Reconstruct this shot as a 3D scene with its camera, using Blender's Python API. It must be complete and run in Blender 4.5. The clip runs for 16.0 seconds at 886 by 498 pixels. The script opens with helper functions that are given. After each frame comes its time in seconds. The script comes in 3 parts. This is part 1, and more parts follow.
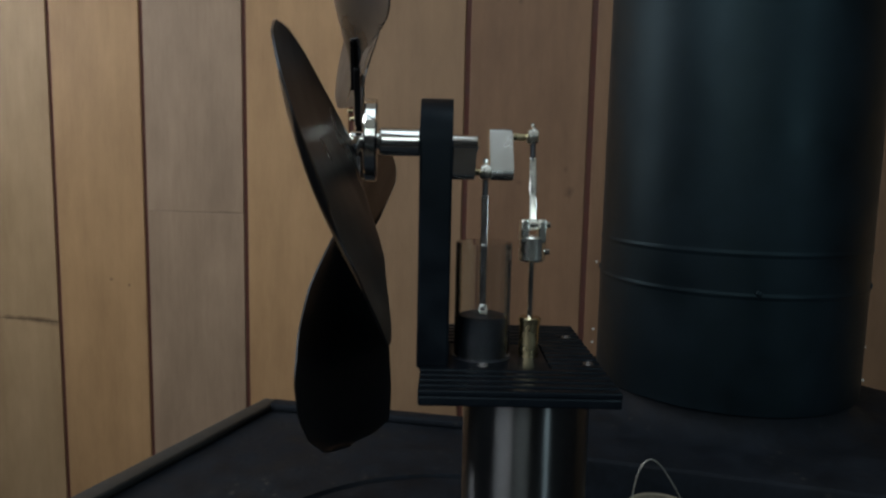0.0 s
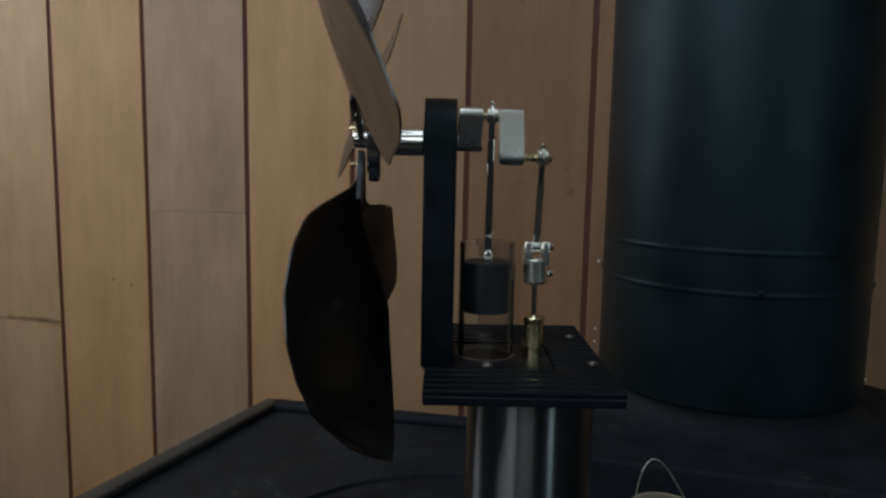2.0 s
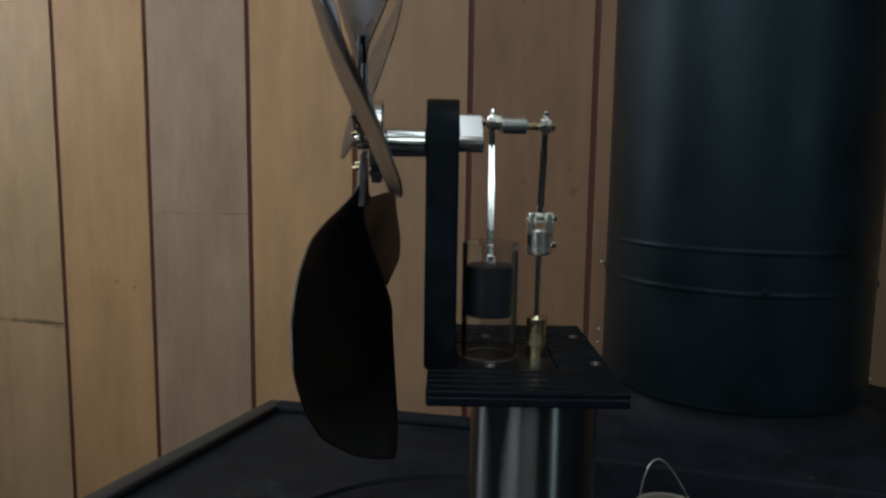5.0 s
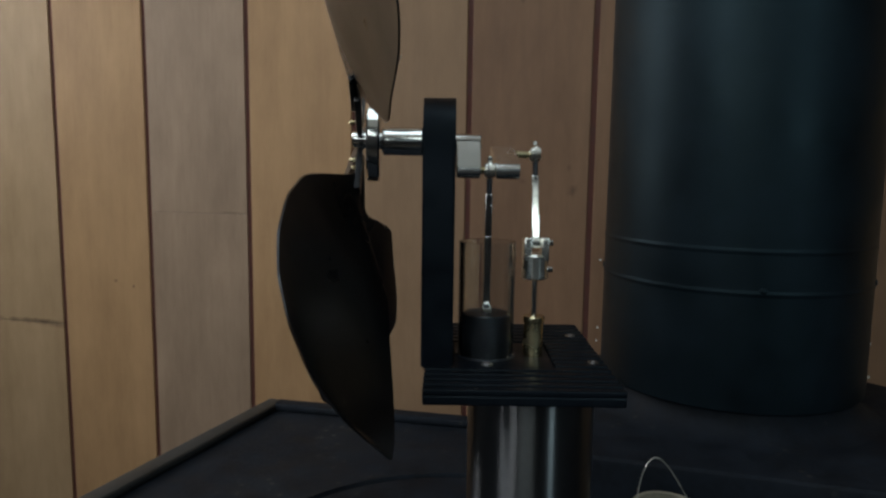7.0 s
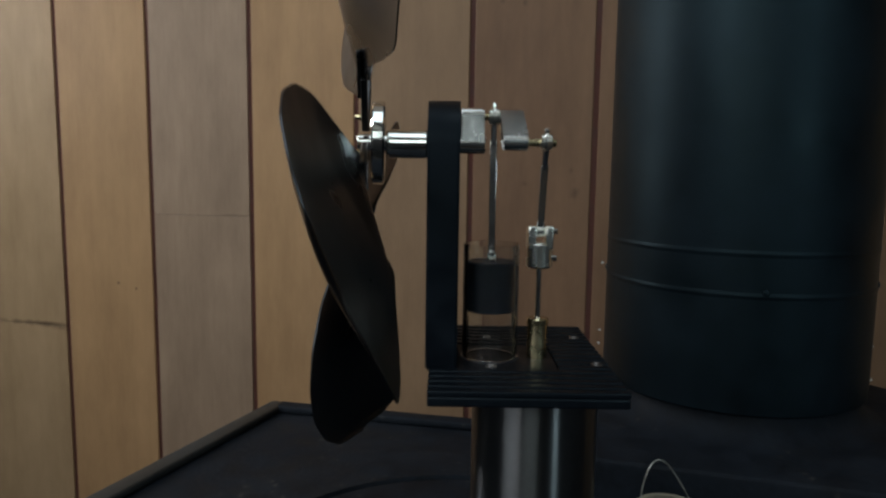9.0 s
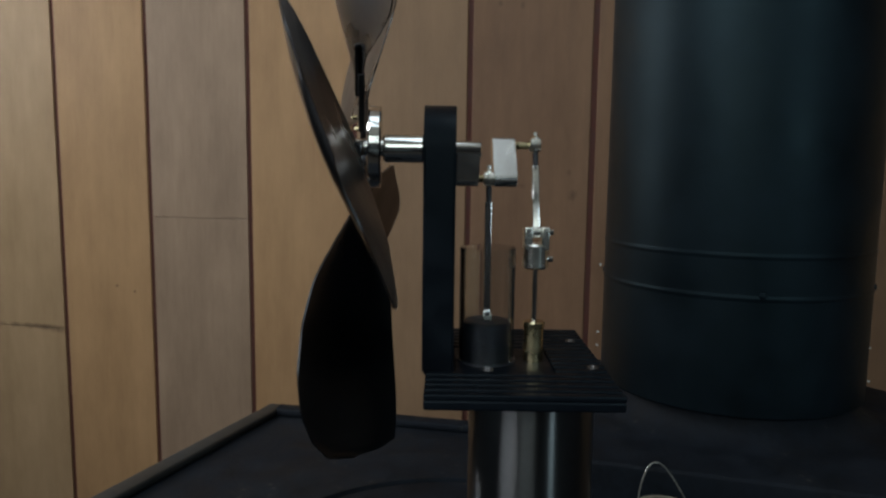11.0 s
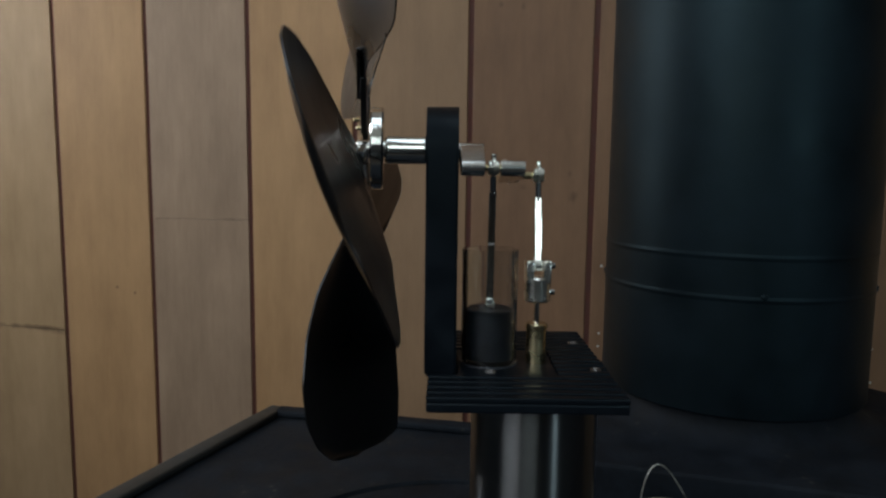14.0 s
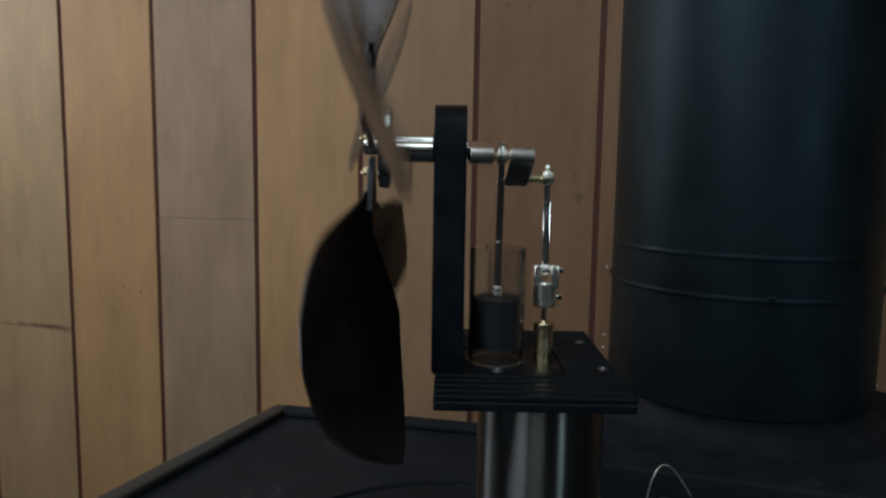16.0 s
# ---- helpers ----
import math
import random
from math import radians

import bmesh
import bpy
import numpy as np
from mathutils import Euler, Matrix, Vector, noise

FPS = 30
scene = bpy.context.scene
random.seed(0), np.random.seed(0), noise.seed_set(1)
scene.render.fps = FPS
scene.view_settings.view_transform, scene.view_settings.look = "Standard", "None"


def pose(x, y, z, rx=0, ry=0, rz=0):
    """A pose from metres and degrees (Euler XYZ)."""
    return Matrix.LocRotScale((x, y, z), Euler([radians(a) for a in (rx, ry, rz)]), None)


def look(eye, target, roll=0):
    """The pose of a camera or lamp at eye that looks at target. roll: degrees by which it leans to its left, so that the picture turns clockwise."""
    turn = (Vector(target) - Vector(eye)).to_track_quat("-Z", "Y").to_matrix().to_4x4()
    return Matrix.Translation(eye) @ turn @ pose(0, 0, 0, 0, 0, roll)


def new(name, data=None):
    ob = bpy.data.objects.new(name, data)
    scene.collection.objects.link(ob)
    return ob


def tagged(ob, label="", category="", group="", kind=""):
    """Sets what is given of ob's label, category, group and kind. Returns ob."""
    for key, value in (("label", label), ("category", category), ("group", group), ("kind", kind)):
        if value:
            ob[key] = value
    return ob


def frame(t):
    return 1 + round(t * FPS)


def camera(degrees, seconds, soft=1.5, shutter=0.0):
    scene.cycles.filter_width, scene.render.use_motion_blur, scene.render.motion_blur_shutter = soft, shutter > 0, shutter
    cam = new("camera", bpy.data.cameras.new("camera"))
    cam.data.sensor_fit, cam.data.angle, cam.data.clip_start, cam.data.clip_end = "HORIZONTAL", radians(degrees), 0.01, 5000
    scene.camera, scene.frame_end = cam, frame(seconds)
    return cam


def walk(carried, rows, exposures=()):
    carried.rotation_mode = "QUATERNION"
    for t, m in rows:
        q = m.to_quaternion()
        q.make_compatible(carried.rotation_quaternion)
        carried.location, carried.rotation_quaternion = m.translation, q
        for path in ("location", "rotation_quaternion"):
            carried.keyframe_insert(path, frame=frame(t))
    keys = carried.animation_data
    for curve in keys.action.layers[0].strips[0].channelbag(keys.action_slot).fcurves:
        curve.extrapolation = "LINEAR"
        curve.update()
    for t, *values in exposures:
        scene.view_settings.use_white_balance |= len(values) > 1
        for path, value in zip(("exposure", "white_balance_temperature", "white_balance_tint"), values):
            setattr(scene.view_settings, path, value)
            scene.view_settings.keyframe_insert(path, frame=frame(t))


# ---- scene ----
cam = camera(64.2, 16.0, soft=2.5, shutter=0.2)
PATH = [
    (0, (0.0, -0.248, 0.2), (0.0, 1.737, -0.044), 1.2),
    (0.5, (0.0, -0.248, 0.2), (0.001, 1.737, -0.043), 1.2),
    (1, (0.0, -0.248, 0.199), (0.001, 1.737, -0.043), 1.2),
    (1.5, (0.0, -0.248, 0.199), (-0.002, 1.737, -0.045), 1.1),
    (2, (-0.001, -0.248, 0.2), (-0.004, 1.737, -0.045), 1.1),
    (2.5, (-0.001, -0.248, 0.2), (-0.005, 1.737, -0.043), 1.1),
    (3, (-0.001, -0.248, 0.2), (-0.006, 1.737, -0.044), 1.1),
    (3.5, (-0.001, -0.248, 0.2), (-0.009, 1.737, -0.044), 1.0),
    (4, (-0.001, -0.248, 0.2), (-0.01, 1.737, -0.043), 0.9),
    (6.5, (-0.001, -0.248, 0.2), (-0.012, 1.737, -0.043), 0.8),
    (7, (0.0, -0.248, 0.2), (-0.01, 1.737, -0.046), 0.8),
    (7.5, (0.0, -0.248, 0.2), (-0.008, 1.737, -0.042), 0.8),
    (8, (-0.001, -0.248, 0.2), (-0.009, 1.737, -0.039), 0.8),
    (8.5, (-0.001, -0.249, 0.2), (-0.011, 1.737, -0.041), 0.8),
    (9, (-0.001, -0.249, 0.2), (-0.015, 1.737, -0.039), 0.8),
    (11.5, (0.0, -0.25, 0.201), (-0.011, 1.736, -0.033), 0.7),
    (12, (0.0, -0.25, 0.201), (-0.009, 1.737, -0.034), 0.8),
    (12.5, (0.0, -0.25, 0.201), (-0.009, 1.737, -0.03), 0.8),
    (13, (0.0, -0.25, 0.201), (-0.01, 1.737, -0.028), 0.8),
    (13.5, (-0.001, -0.249, 0.2), (-0.012, 1.737, -0.03), 0.7),
    (14, (-0.001, -0.249, 0.201), (-0.012, 1.737, -0.03), 0.7),
    (14.5, (-0.001, -0.25, 0.201), (-0.013, 1.737, -0.031), 0.6),
    (15, (-0.002, -0.249, 0.2), (-0.015, 1.737, -0.03), 0.7),
    (15.5, (-0.002, -0.25, 0.201), (-0.022, 1.737, -0.028), 0.7),
    (16, (-0.002, -0.249, 0.2), (-0.026, 1.738, -0.028), 0.9),
]
walk(cam, [(t, look(eye, target, roll)) for t, eye, target, roll in PATH])

# ---- world and light ----
world = bpy.data.worlds.new("sky")
scene.world = world
world.use_nodes = True
wn = world.node_tree
sky = wn.nodes.new("ShaderNodeTexSky")
sky.sky_type = "NISHITA"
sky.sun_disc = False
sky.sun_elevation = radians(35)
sky.sun_rotation = radians(120)
wn.links.new(sky.outputs[0], wn.nodes["Background"].inputs[0])
wn.nodes["Background"].inputs[1].default_value = 0.08
scene.view_settings.exposure = -0.35


def window_light(name, place, target, w, h, power, color):
    lamp = bpy.data.lights.new(name, "AREA")
    lamp.shape = "RECTANGLE"
    lamp.size, lamp.size_y, lamp.energy, lamp.color = w, h, power, color
    ob = new(name, lamp)
    ob.matrix_world = look(place, target)
    return ob


# daylight in the window openings of the room
window_light("window_light_west", (-1.14, -1.17, 0.74), (0.0, 0.30, 0.50), 0.9, 0.9, 10.6, (0.925, 0.965, 1.0))
window_light("window_light_side", (-1.14, 0.44, 0.74), (0.0, 0.40, 0.50), 0.22, 0.9, 8.2, (0.925, 0.965, 1.0))
window_light("window_light_south", (-0.45, -2.14, 1.02), (-0.40, 0.0, 0.65), 1.0, 0.76, 7.0, (0.88, 0.98, 0.94))
window_light("window_light_narrow", (1.36, -2.14, 0.85), (0.3, 0.1, 0.45), 0.26, 1.0, 9.0, (0.70, 0.92, 1.0))
window_light("window_light_roof", (-0.35, -0.45, 1.548), (-0.35, -0.45, 0.0), 1.0, 0.9, 6.5, (0.82, 0.94, 1.0))


# ---- materials ----
def material(name):
    m = bpy.data.materials.new(name)
    m.use_nodes = True
    return m, m.node_tree, m.node_tree.nodes["Principled BSDF"]


def node(nt, kind, **inputs):
    n = nt.nodes.new(kind)
    for k, v in inputs.items():
        n.inputs[k.replace("_", " ")].default_value = v
    return n


def ramp(nt, fac, stops):
    r = nt.nodes.new("ShaderNodeValToRGB")
    el = r.color_ramp.elements
    while len(el) < len(stops):
        el.new(0.5)
    for e, (p, c) in zip(el, stops):
        e.position, e.color = p, (*c, 1)
    nt.links.new(fac, r.inputs[0])
    return r.outputs[0]


def mixc(nt, fac, a, b, mode="MIX"):
    n = nt.nodes.new("ShaderNodeMix")
    n.data_type, n.blend_type = "RGBA", mode
    for sock, v in ((n.inputs[0], fac), (n.inputs[6], a), (n.inputs[7], b)):
        if isinstance(v, bpy.types.NodeSocket):
            nt.links.new(v, sock)
        else:
            sock.default_value = v if isinstance(v, float) else (*v, 1)
    return n.outputs[2]


def coords(nt, scale=(1, 1, 1), shift=None):
    tc = nt.nodes.new("ShaderNodeTexCoord")
    mp = nt.nodes.new("ShaderNodeMapping")
    mp.inputs["Scale"].default_value = scale
    nt.links.new(tc.outputs["Object"], mp.inputs["Vector"])
    if shift:
        nt.links.new(shift, mp.inputs["Location"])
    return mp.outputs[0]


def noise_tex(nt, vec, scale, detail=4.0, rough=0.55):
    n = node(nt, "ShaderNodeTexNoise", Scale=scale, Detail=detail, Roughness=rough)
    nt.links.new(vec, n.inputs["Vector"])
    return n.outputs["Fac"]


def bump(nt, bsdf, height, strength, dist):
    b = node(nt, "ShaderNodeBump", Strength=strength, Distance=dist)
    nt.links.new(height, b.inputs["Height"])
    nt.links.new(b.outputs[0], bsdf.inputs["Normal"])


def simple(name, base, rough, metal=0.0, grain=60.0, vary=0.25, rough_vary=0.15, relief=0.15, dist=0.0004, spec=0.5, tint=(1, 1, 1)):
    """A surface with fine grain and larger blotches in colour, gloss and relief."""
    m, nt, b = material(name)
    v = coords(nt)
    fine, big = noise_tex(nt, v, grain * 6, 5.0), noise_tex(nt, v, grain, 3.0)
    lo, hi = [c * (1 - vary) for c in base], [min(1, c * (1 + vary)) for c in base]
    c1 = ramp(nt, big, [(0.3, lo), (0.7, hi)])
    c2 = mixc(nt, 0.35, c1, ramp(nt, fine, [(0.35, lo), (0.65, hi)]))
    nt.links.new(c2, b.inputs["Base Color"])
    r = ramp(nt, big, [(0.25, (max(0.02, rough - rough_vary),) * 3), (0.75, (min(1, rough + rough_vary),) * 3)])
    nt.links.new(r, b.inputs["Roughness"])
    b.inputs["Metallic"].default_value = metal
    b.inputs["Specular IOR Level"].default_value = spec
    b.inputs["Specular Tint"].default_value = (*tint, 1)
    bump(nt, b, fine, relief, dist)
    return m


KNOTS = [(0.1515, 0.168, 0.007, 0.010, 0.6), (0.146, 0.195, 0.004, 0.006, 0.35), (0.091, 0.178, 0.005, 0.004, 0.3), (0.0865, 0.388, 0.004, 0.006, 0.6), (0.0605, 0.391, 0.004, 0.005, 0.5),
         (-0.475, 0.028, 0.0035, 0.003, 0.7), (-0.447, 0.021, 0.003, 0.003, 0.7), (-0.62, -0.0385, 0.080, 0.0052, 0.66), (-0.575, -0.0425, 0.02, 0.007, 0.5), (-0.600, -0.0400, 0.012, 0.0075, 0.4), (-0.29, 0.1285, 0.03, 0.0016, 0.5)]


def wood_material(name, dark, mid, light):
    m, nt, b = material(name)
    info = nt.nodes.new("ShaderNodeObjectInfo")
    mul = nt.nodes.new("ShaderNodeVectorMath")
    mul.operation = "SCALE"
    comb = nt.nodes.new("ShaderNodeCombineXYZ")
    for i in range(3):
        nt.links.new(info.outputs["Random"], comb.inputs[i])
    nt.links.new(comb.outputs[0], mul.inputs[0])
    mul.inputs["Scale"].default_value = 37.0
    v = coords(nt, (1, 1, 0.06), mul.outputs[0])
    v2 = coords(nt, (1, 1, 0.35), mul.outputs[0])
    streak = noise_tex(nt, v, 62.0, 6.0, 0.55)
    fibre = noise_tex(nt, v, 420.0, 4.0, 0.6)
    cloud = noise_tex(nt, v2, 20.0, 5.0, 0.65)
    c = ramp(nt, streak, [(0.25, dark), (0.5, mid), (0.78, light)])
    c = mixc(nt, 0.55, c, ramp(nt, cloud, [(0.3, [0.80 * x for x in dark]), (0.7, [1.08 * x for x in light])]))
    c = mixc(nt, 0.14, c, ramp(nt, fibre, [(0.3, dark), (0.7, light)]))
    # knots, pin holes and a water stain, each at its place on the wall
    wall_v = coords(nt)
    wobble = noise_tex(nt, coords(nt), 60.0, 4.0, 0.6)
    for ks, kz, rx, rz, amount in KNOTS:
        mp = nt.nodes.new("ShaderNodeMapping")
        rx, rz = rx * 1.8, rz * 1.8
        mp.inputs["Location"].default_value = (-ks / rx, 0, -kz / rz)
        mp.inputs["Scale"].default_value = (1 / rx, 0, 1 / rz)
        nt.links.new(wall_v, mp.inputs["Vector"])
        ln = nt.nodes.new("ShaderNodeVectorMath")
        ln.operation = "LENGTH"
        nt.links.new(mp.outputs[0], ln.inputs[0])
        add = nt.nodes.new("ShaderNodeMath")
        add.operation = "ADD"
        nt.links.new(ln.outputs["Value"], add.inputs[0])
        nt.links.new(wobble, add.inputs[1])
        c = mixc(nt, ramp(nt, add.outputs[0], [(0.55, (amount,) * 3), (1.0, (0.0,) * 3)]), c, (0.07, 0.04, 0.025))
    nt.links.new(c, b.inputs["Base Color"])
    nt.links.new(ramp(nt, streak, [(0.2, (0.46,) * 3), (0.8, (0.64,) * 3)]), b.inputs["Roughness"])
    b.inputs["Specular IOR Level"].default_value = 0.28
    bump(nt, b, streak, 0.08, 0.001)
    return m


WOODS = [wood_material("cedar_straw", (0.315, 0.201, 0.106), (0.370, 0.243, 0.134), (0.425, 0.285, 0.164)),
         wood_material("cedar_orange", (0.334, 0.188, 0.090), (0.396, 0.231, 0.113), (0.457, 0.276, 0.140)),
         wood_material("cedar_grey", (0.240, 0.160, 0.106), (0.312, 0.211, 0.140), (0.380, 0.262, 0.176)),
         # redder brown cedar, darkened further to hold the shade around the pipe
         wood_material("cedar_brown_shaded", (0.176, 0.096, 0.054), (0.221, 0.124, 0.069), (0.266, 0.152, 0.086)),
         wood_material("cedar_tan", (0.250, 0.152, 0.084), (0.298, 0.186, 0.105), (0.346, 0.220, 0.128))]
GROOVE = simple("stained_groove", (0.105, 0.034, 0.023), 0.75)
PLASTER = simple("room_wall", (0.075, 0.075, 0.080), 0.8, grain=4.0)
CEILING = simple("ceiling_paint", (0.62, 0.60, 0.56), 0.8, grain=4.0, vary=0.08)
CARPET = simple("dark_floor", (0.05, 0.04, 0.033), 0.8, grain=20.0)
IRON = simple("cast_iron", (0.0080, 0.0108, 0.0155), 0.66, grain=45.0, vary=0.45, relief=0.5, dist=0.0006, spec=0.13)
nt = IRON.node_tree
b = nt.nodes["Principled BSDF"]
specks = node(nt, "ShaderNodeTexVoronoi", Scale=110.0)
nt.links.new(coords(nt), specks.inputs["Vector"])
patch = ramp(nt, noise_tex(nt, coords(nt), 11.0, 5.0, 0.65), [(0.48, (0, 0, 0)), (0.72, (1, 1, 1))])
dust = mixc(nt, 1.0, ramp(nt, specks.outputs["Distance"], [(0.10, (0.9,) * 3), (0.22, (0.08,) * 3)]), patch, "MULTIPLY")
old = b.inputs["Base Color"].links[0].from_socket
nt.links.new(mixc(nt, dust, old, (0.075, 0.07, 0.06)), b.inputs["Base Color"])
PIPE = simple("pipe_paint", (0.0024, 0.0042, 0.0068), 0.48, grain=16.0, vary=0.6, rough_vary=0.12, relief=0.2, dist=0.0006, spec=0.33, tint=(0.55, 0.88, 1.0))
ANOD = simple("black_anodised", (0.0035, 0.005, 0.008), 0.46, grain=90.0, relief=0.08, dist=0.0001, spec=0.17, tint=(0.7, 0.9, 1.0))
STEEL = simple("polished_steel", (0.78, 0.78, 0.75), 0.12, 1.0, grain=120.0, vary=0.06, rough_vary=0.05, relief=0.03, dist=0.0001)
TUBE = simple("stainless_tube", (0.19, 0.195, 0.20), 0.07, 1.0, grain=60.0, vary=0.08, rough_vary=0.02, relief=0.01, dist=0.0001)
nt = TUBE.node_tree
b = nt.nodes["Principled BSDF"]
for lk in list(b.inputs["Roughness"].links) + list(b.inputs["Normal"].links):
    nt.links.remove(lk)
tg = nt.nodes.new("ShaderNodeTangent")
tg.direction_type, tg.axis = "RADIAL", "Z"
nt.links.new(tg.outputs[0], b.inputs["Tangent"])
b.inputs["Roughness"].default_value = 0.29
b.inputs["Anisotropic"].default_value = 1.0
b.inputs["Anisotropic Rotation"].default_value = 0.25
ALU = simple("milled_aluminium", (0.90, 0.90, 0.87), 0.24, 1.0, grain=120.0, vary=0.06, rough_vary=0.06, relief=0.05, dist=0.0001)
SATIN = simple("satin_steel", (0.84, 0.84, 0.78), 0.26, 1.0, grain=140.0, vary=0.06, rough_vary=0.05, relief=0.03, dist=0.0001)
BRASS = simple("brass", (0.66, 0.56, 0.34), 0.24, 1.0, grain=100.0, vary=0.12, relief=0.04, dist=0.0001)
GRAPHITE = simple("graphite", (0.022, 0.025, 0.032), 0.45, grain=150.0, vary=0.2, relief=0.1, dist=0.0001)
BLADE = simple("bronze_blade", (0.062, 0.064, 0.068), 0.30, 1.0, grain=40.0, vary=0.15, rough_vary=0.06, relief=0.06, dist=0.0001, spec=0.35)
CREAM = simple("cream_enamel", (0.22, 0.20, 0.15), 0.4, grain=60.0)
WIRE = simple("galvanised_wire", (0.42, 0.42, 0.38), 0.35, 0.7, grain=100.0)
NAIL = simple("nail_zinc", (0.62, 0.62, 0.58), 0.5, 0.1, grain=100.0)
BOLT = simple("bolt_steel", (0.26, 0.25, 0.25), 0.42, 1.0, grain=120.0)
GREY = simple("grey_cast", (0.024, 0.0255, 0.025), 0.55, grain=25.0, vary=0.3, relief=0.3)

GLASS, nt, b = material("glass")
b.inputs["Base Color"].default_value = (0.90, 0.92, 0.93, 1)
b.inputs["Transmission Weight"].default_value = 1.0
b.inputs["Roughness"].default_value = 0.03
b.inputs["IOR"].default_value = 1.47
bump(nt, b, noise_tex(nt, coords(nt), 80.0), 0.02, 0.0002)


# ---- mesh tools ----
def part(name, bm, mat, parent=None, label="", smooth=22):
    me = bpy.data.meshes.new(name)
    bm.normal_update()
    bm.to_mesh(me)
    bm.free()
    me.materials.append(mat)
    if smooth:
        me.shade_smooth()
        me.set_sharp_from_angle(angle=radians(smooth))
    ob = new(name, me)
    if parent:
        ob.parent = parent
    if label:
        ob["label"] = label
    return ob


def box(bm, x0, x1, y0, y1, z0, z1, bevel=0.0, seg=2, m=None):
    r = bmesh.ops.create_cube(bm, size=1.0)
    vs = r["verts"]
    bmesh.ops.transform(bm, matrix=Matrix.Translation(((x0 + x1) / 2, (y0 + y1) / 2, (z0 + z1) / 2)) @ Matrix.Diagonal((x1 - x0, y1 - y0, z1 - z0, 1)), verts=vs)
    if bevel:
        es = list({e for v in vs for e in v.link_edges})
        r2 = bmesh.ops.bevel(bm, geom=es, offset=bevel, segments=seg, affect="EDGES", profile=0.5)
        vs = list({v for f in r2["faces"] for v in f.verts} | {v for v in vs if v.is_valid})
    if m:
        bmesh.ops.transform(bm, matrix=m, verts=vs)
    return vs


def lathe(bm, profile, axis="Z", at=(0, 0, 0), seg=32, closed=False):
    """Turn a profile of (radius, height) round an axis through the point at."""
    rings = []
    for r, h in profile:
        ring = []
        for i in range(seg):
            a = 2 * math.pi * i / seg
            c, s = r * math.cos(a), r * math.sin(a)
            p = (c, s, h) if axis == "Z" else (h, c, s)
            ring.append(bm.verts.new(Vector(p) + Vector(at)))
        rings.append(ring)
    pairs = list(zip(rings, rings[1:])) + ([(rings[-1], rings[0])] if closed else [])
    for r0, r1 in pairs:
        for i in range(seg):
            j = (i + 1) % seg
            bm.faces.new((r0[i], r0[j], r1[j], r1[i]) if axis == "Z" else (r0[i], r0[j], r1[j], r1[i]))
    if not closed:
        bm.faces.new(rings[0][::-1])
        bm.faces.new(rings[-1])
    bmesh.ops.recalc_face_normals(bm, faces=bm.faces)


def rod(bm, r, h0, h1, axis="Z", at=(0, 0, 0), seg=24, ch=None):
    ch = min(r * 0.15, abs(h1 - h0) * 0.2) if ch is None else ch
    lathe(bm, [(r - ch, h0), (r, h0 + ch), (r, h1 - ch), (r - ch, h1)], axis, at, seg)


def tube_along(bm, pts, r, seg=8):
    """A round wire along points."""
    rings = []
    for i, p in enumerate(pts):
        p = Vector(p)
        d = (Vector(pts[min(i + 1, len(pts) - 1)]) - Vector(pts[max(i - 1, 0)])).normalized()
        u = d.orthogonal().normalized() if i == 0 else (u - d * u.dot(d)).normalized()
        w = d.cross(u)
        rings.append([bm.verts.new(p + r * (math.cos(2 * math.pi * k / seg) * u + math.sin(2 * math.pi * k / seg) * w)) for k in range(seg)])
    for a, b_ in zip(rings, rings[1:]):
        for k in range(seg):
            bm.faces.new((a[k], a[(k + 1) % seg], b_[(k + 1) % seg], b_[k]))
    bm.faces.new(rings[0][::-1])
    bm.faces.new(rings[-1])


def prism(bm, outline, z0, z1, bevel=0.0):
    lo = [bm.verts.new((x, y, z0)) for x, y in outline]
    hi = [bm.verts.new((x, y, z1)) for x, y in outline]
    n = len(outline)
    bm.faces.new(lo[::-1])
    top = bm.faces.new(hi)
    for i in range(n):
        bm.faces.new((lo[i], lo[(i + 1) % n], hi[(i + 1) % n], hi[i]))
    if bevel:
        bmesh.ops.bevel(bm, geom=list(top.edges), offset=bevel, segments=3, affect="EDGES", profile=0.5)
    bmesh.ops.recalc_face_normals(bm, faces=bm.faces)


# ---- room ----
FLOOR_Z = -0.78
CEIL_Z = 1.55
# the boarded wall: a line in plan, nearer on its right
WALL_P, WALL_D = Vector((0.0, 0.62, 0.0)), Vector((math.cos(radians(-13)), math.sin(radians(-13)), 0))
WALL_M = Matrix(((WALL_D.x, -WALL_D.y, 0, WALL_P.x), (WALL_D.y, WALL_D.x, 0, WALL_P.y), (0, 0, 1, 0), (0, 0, 0, 1)))


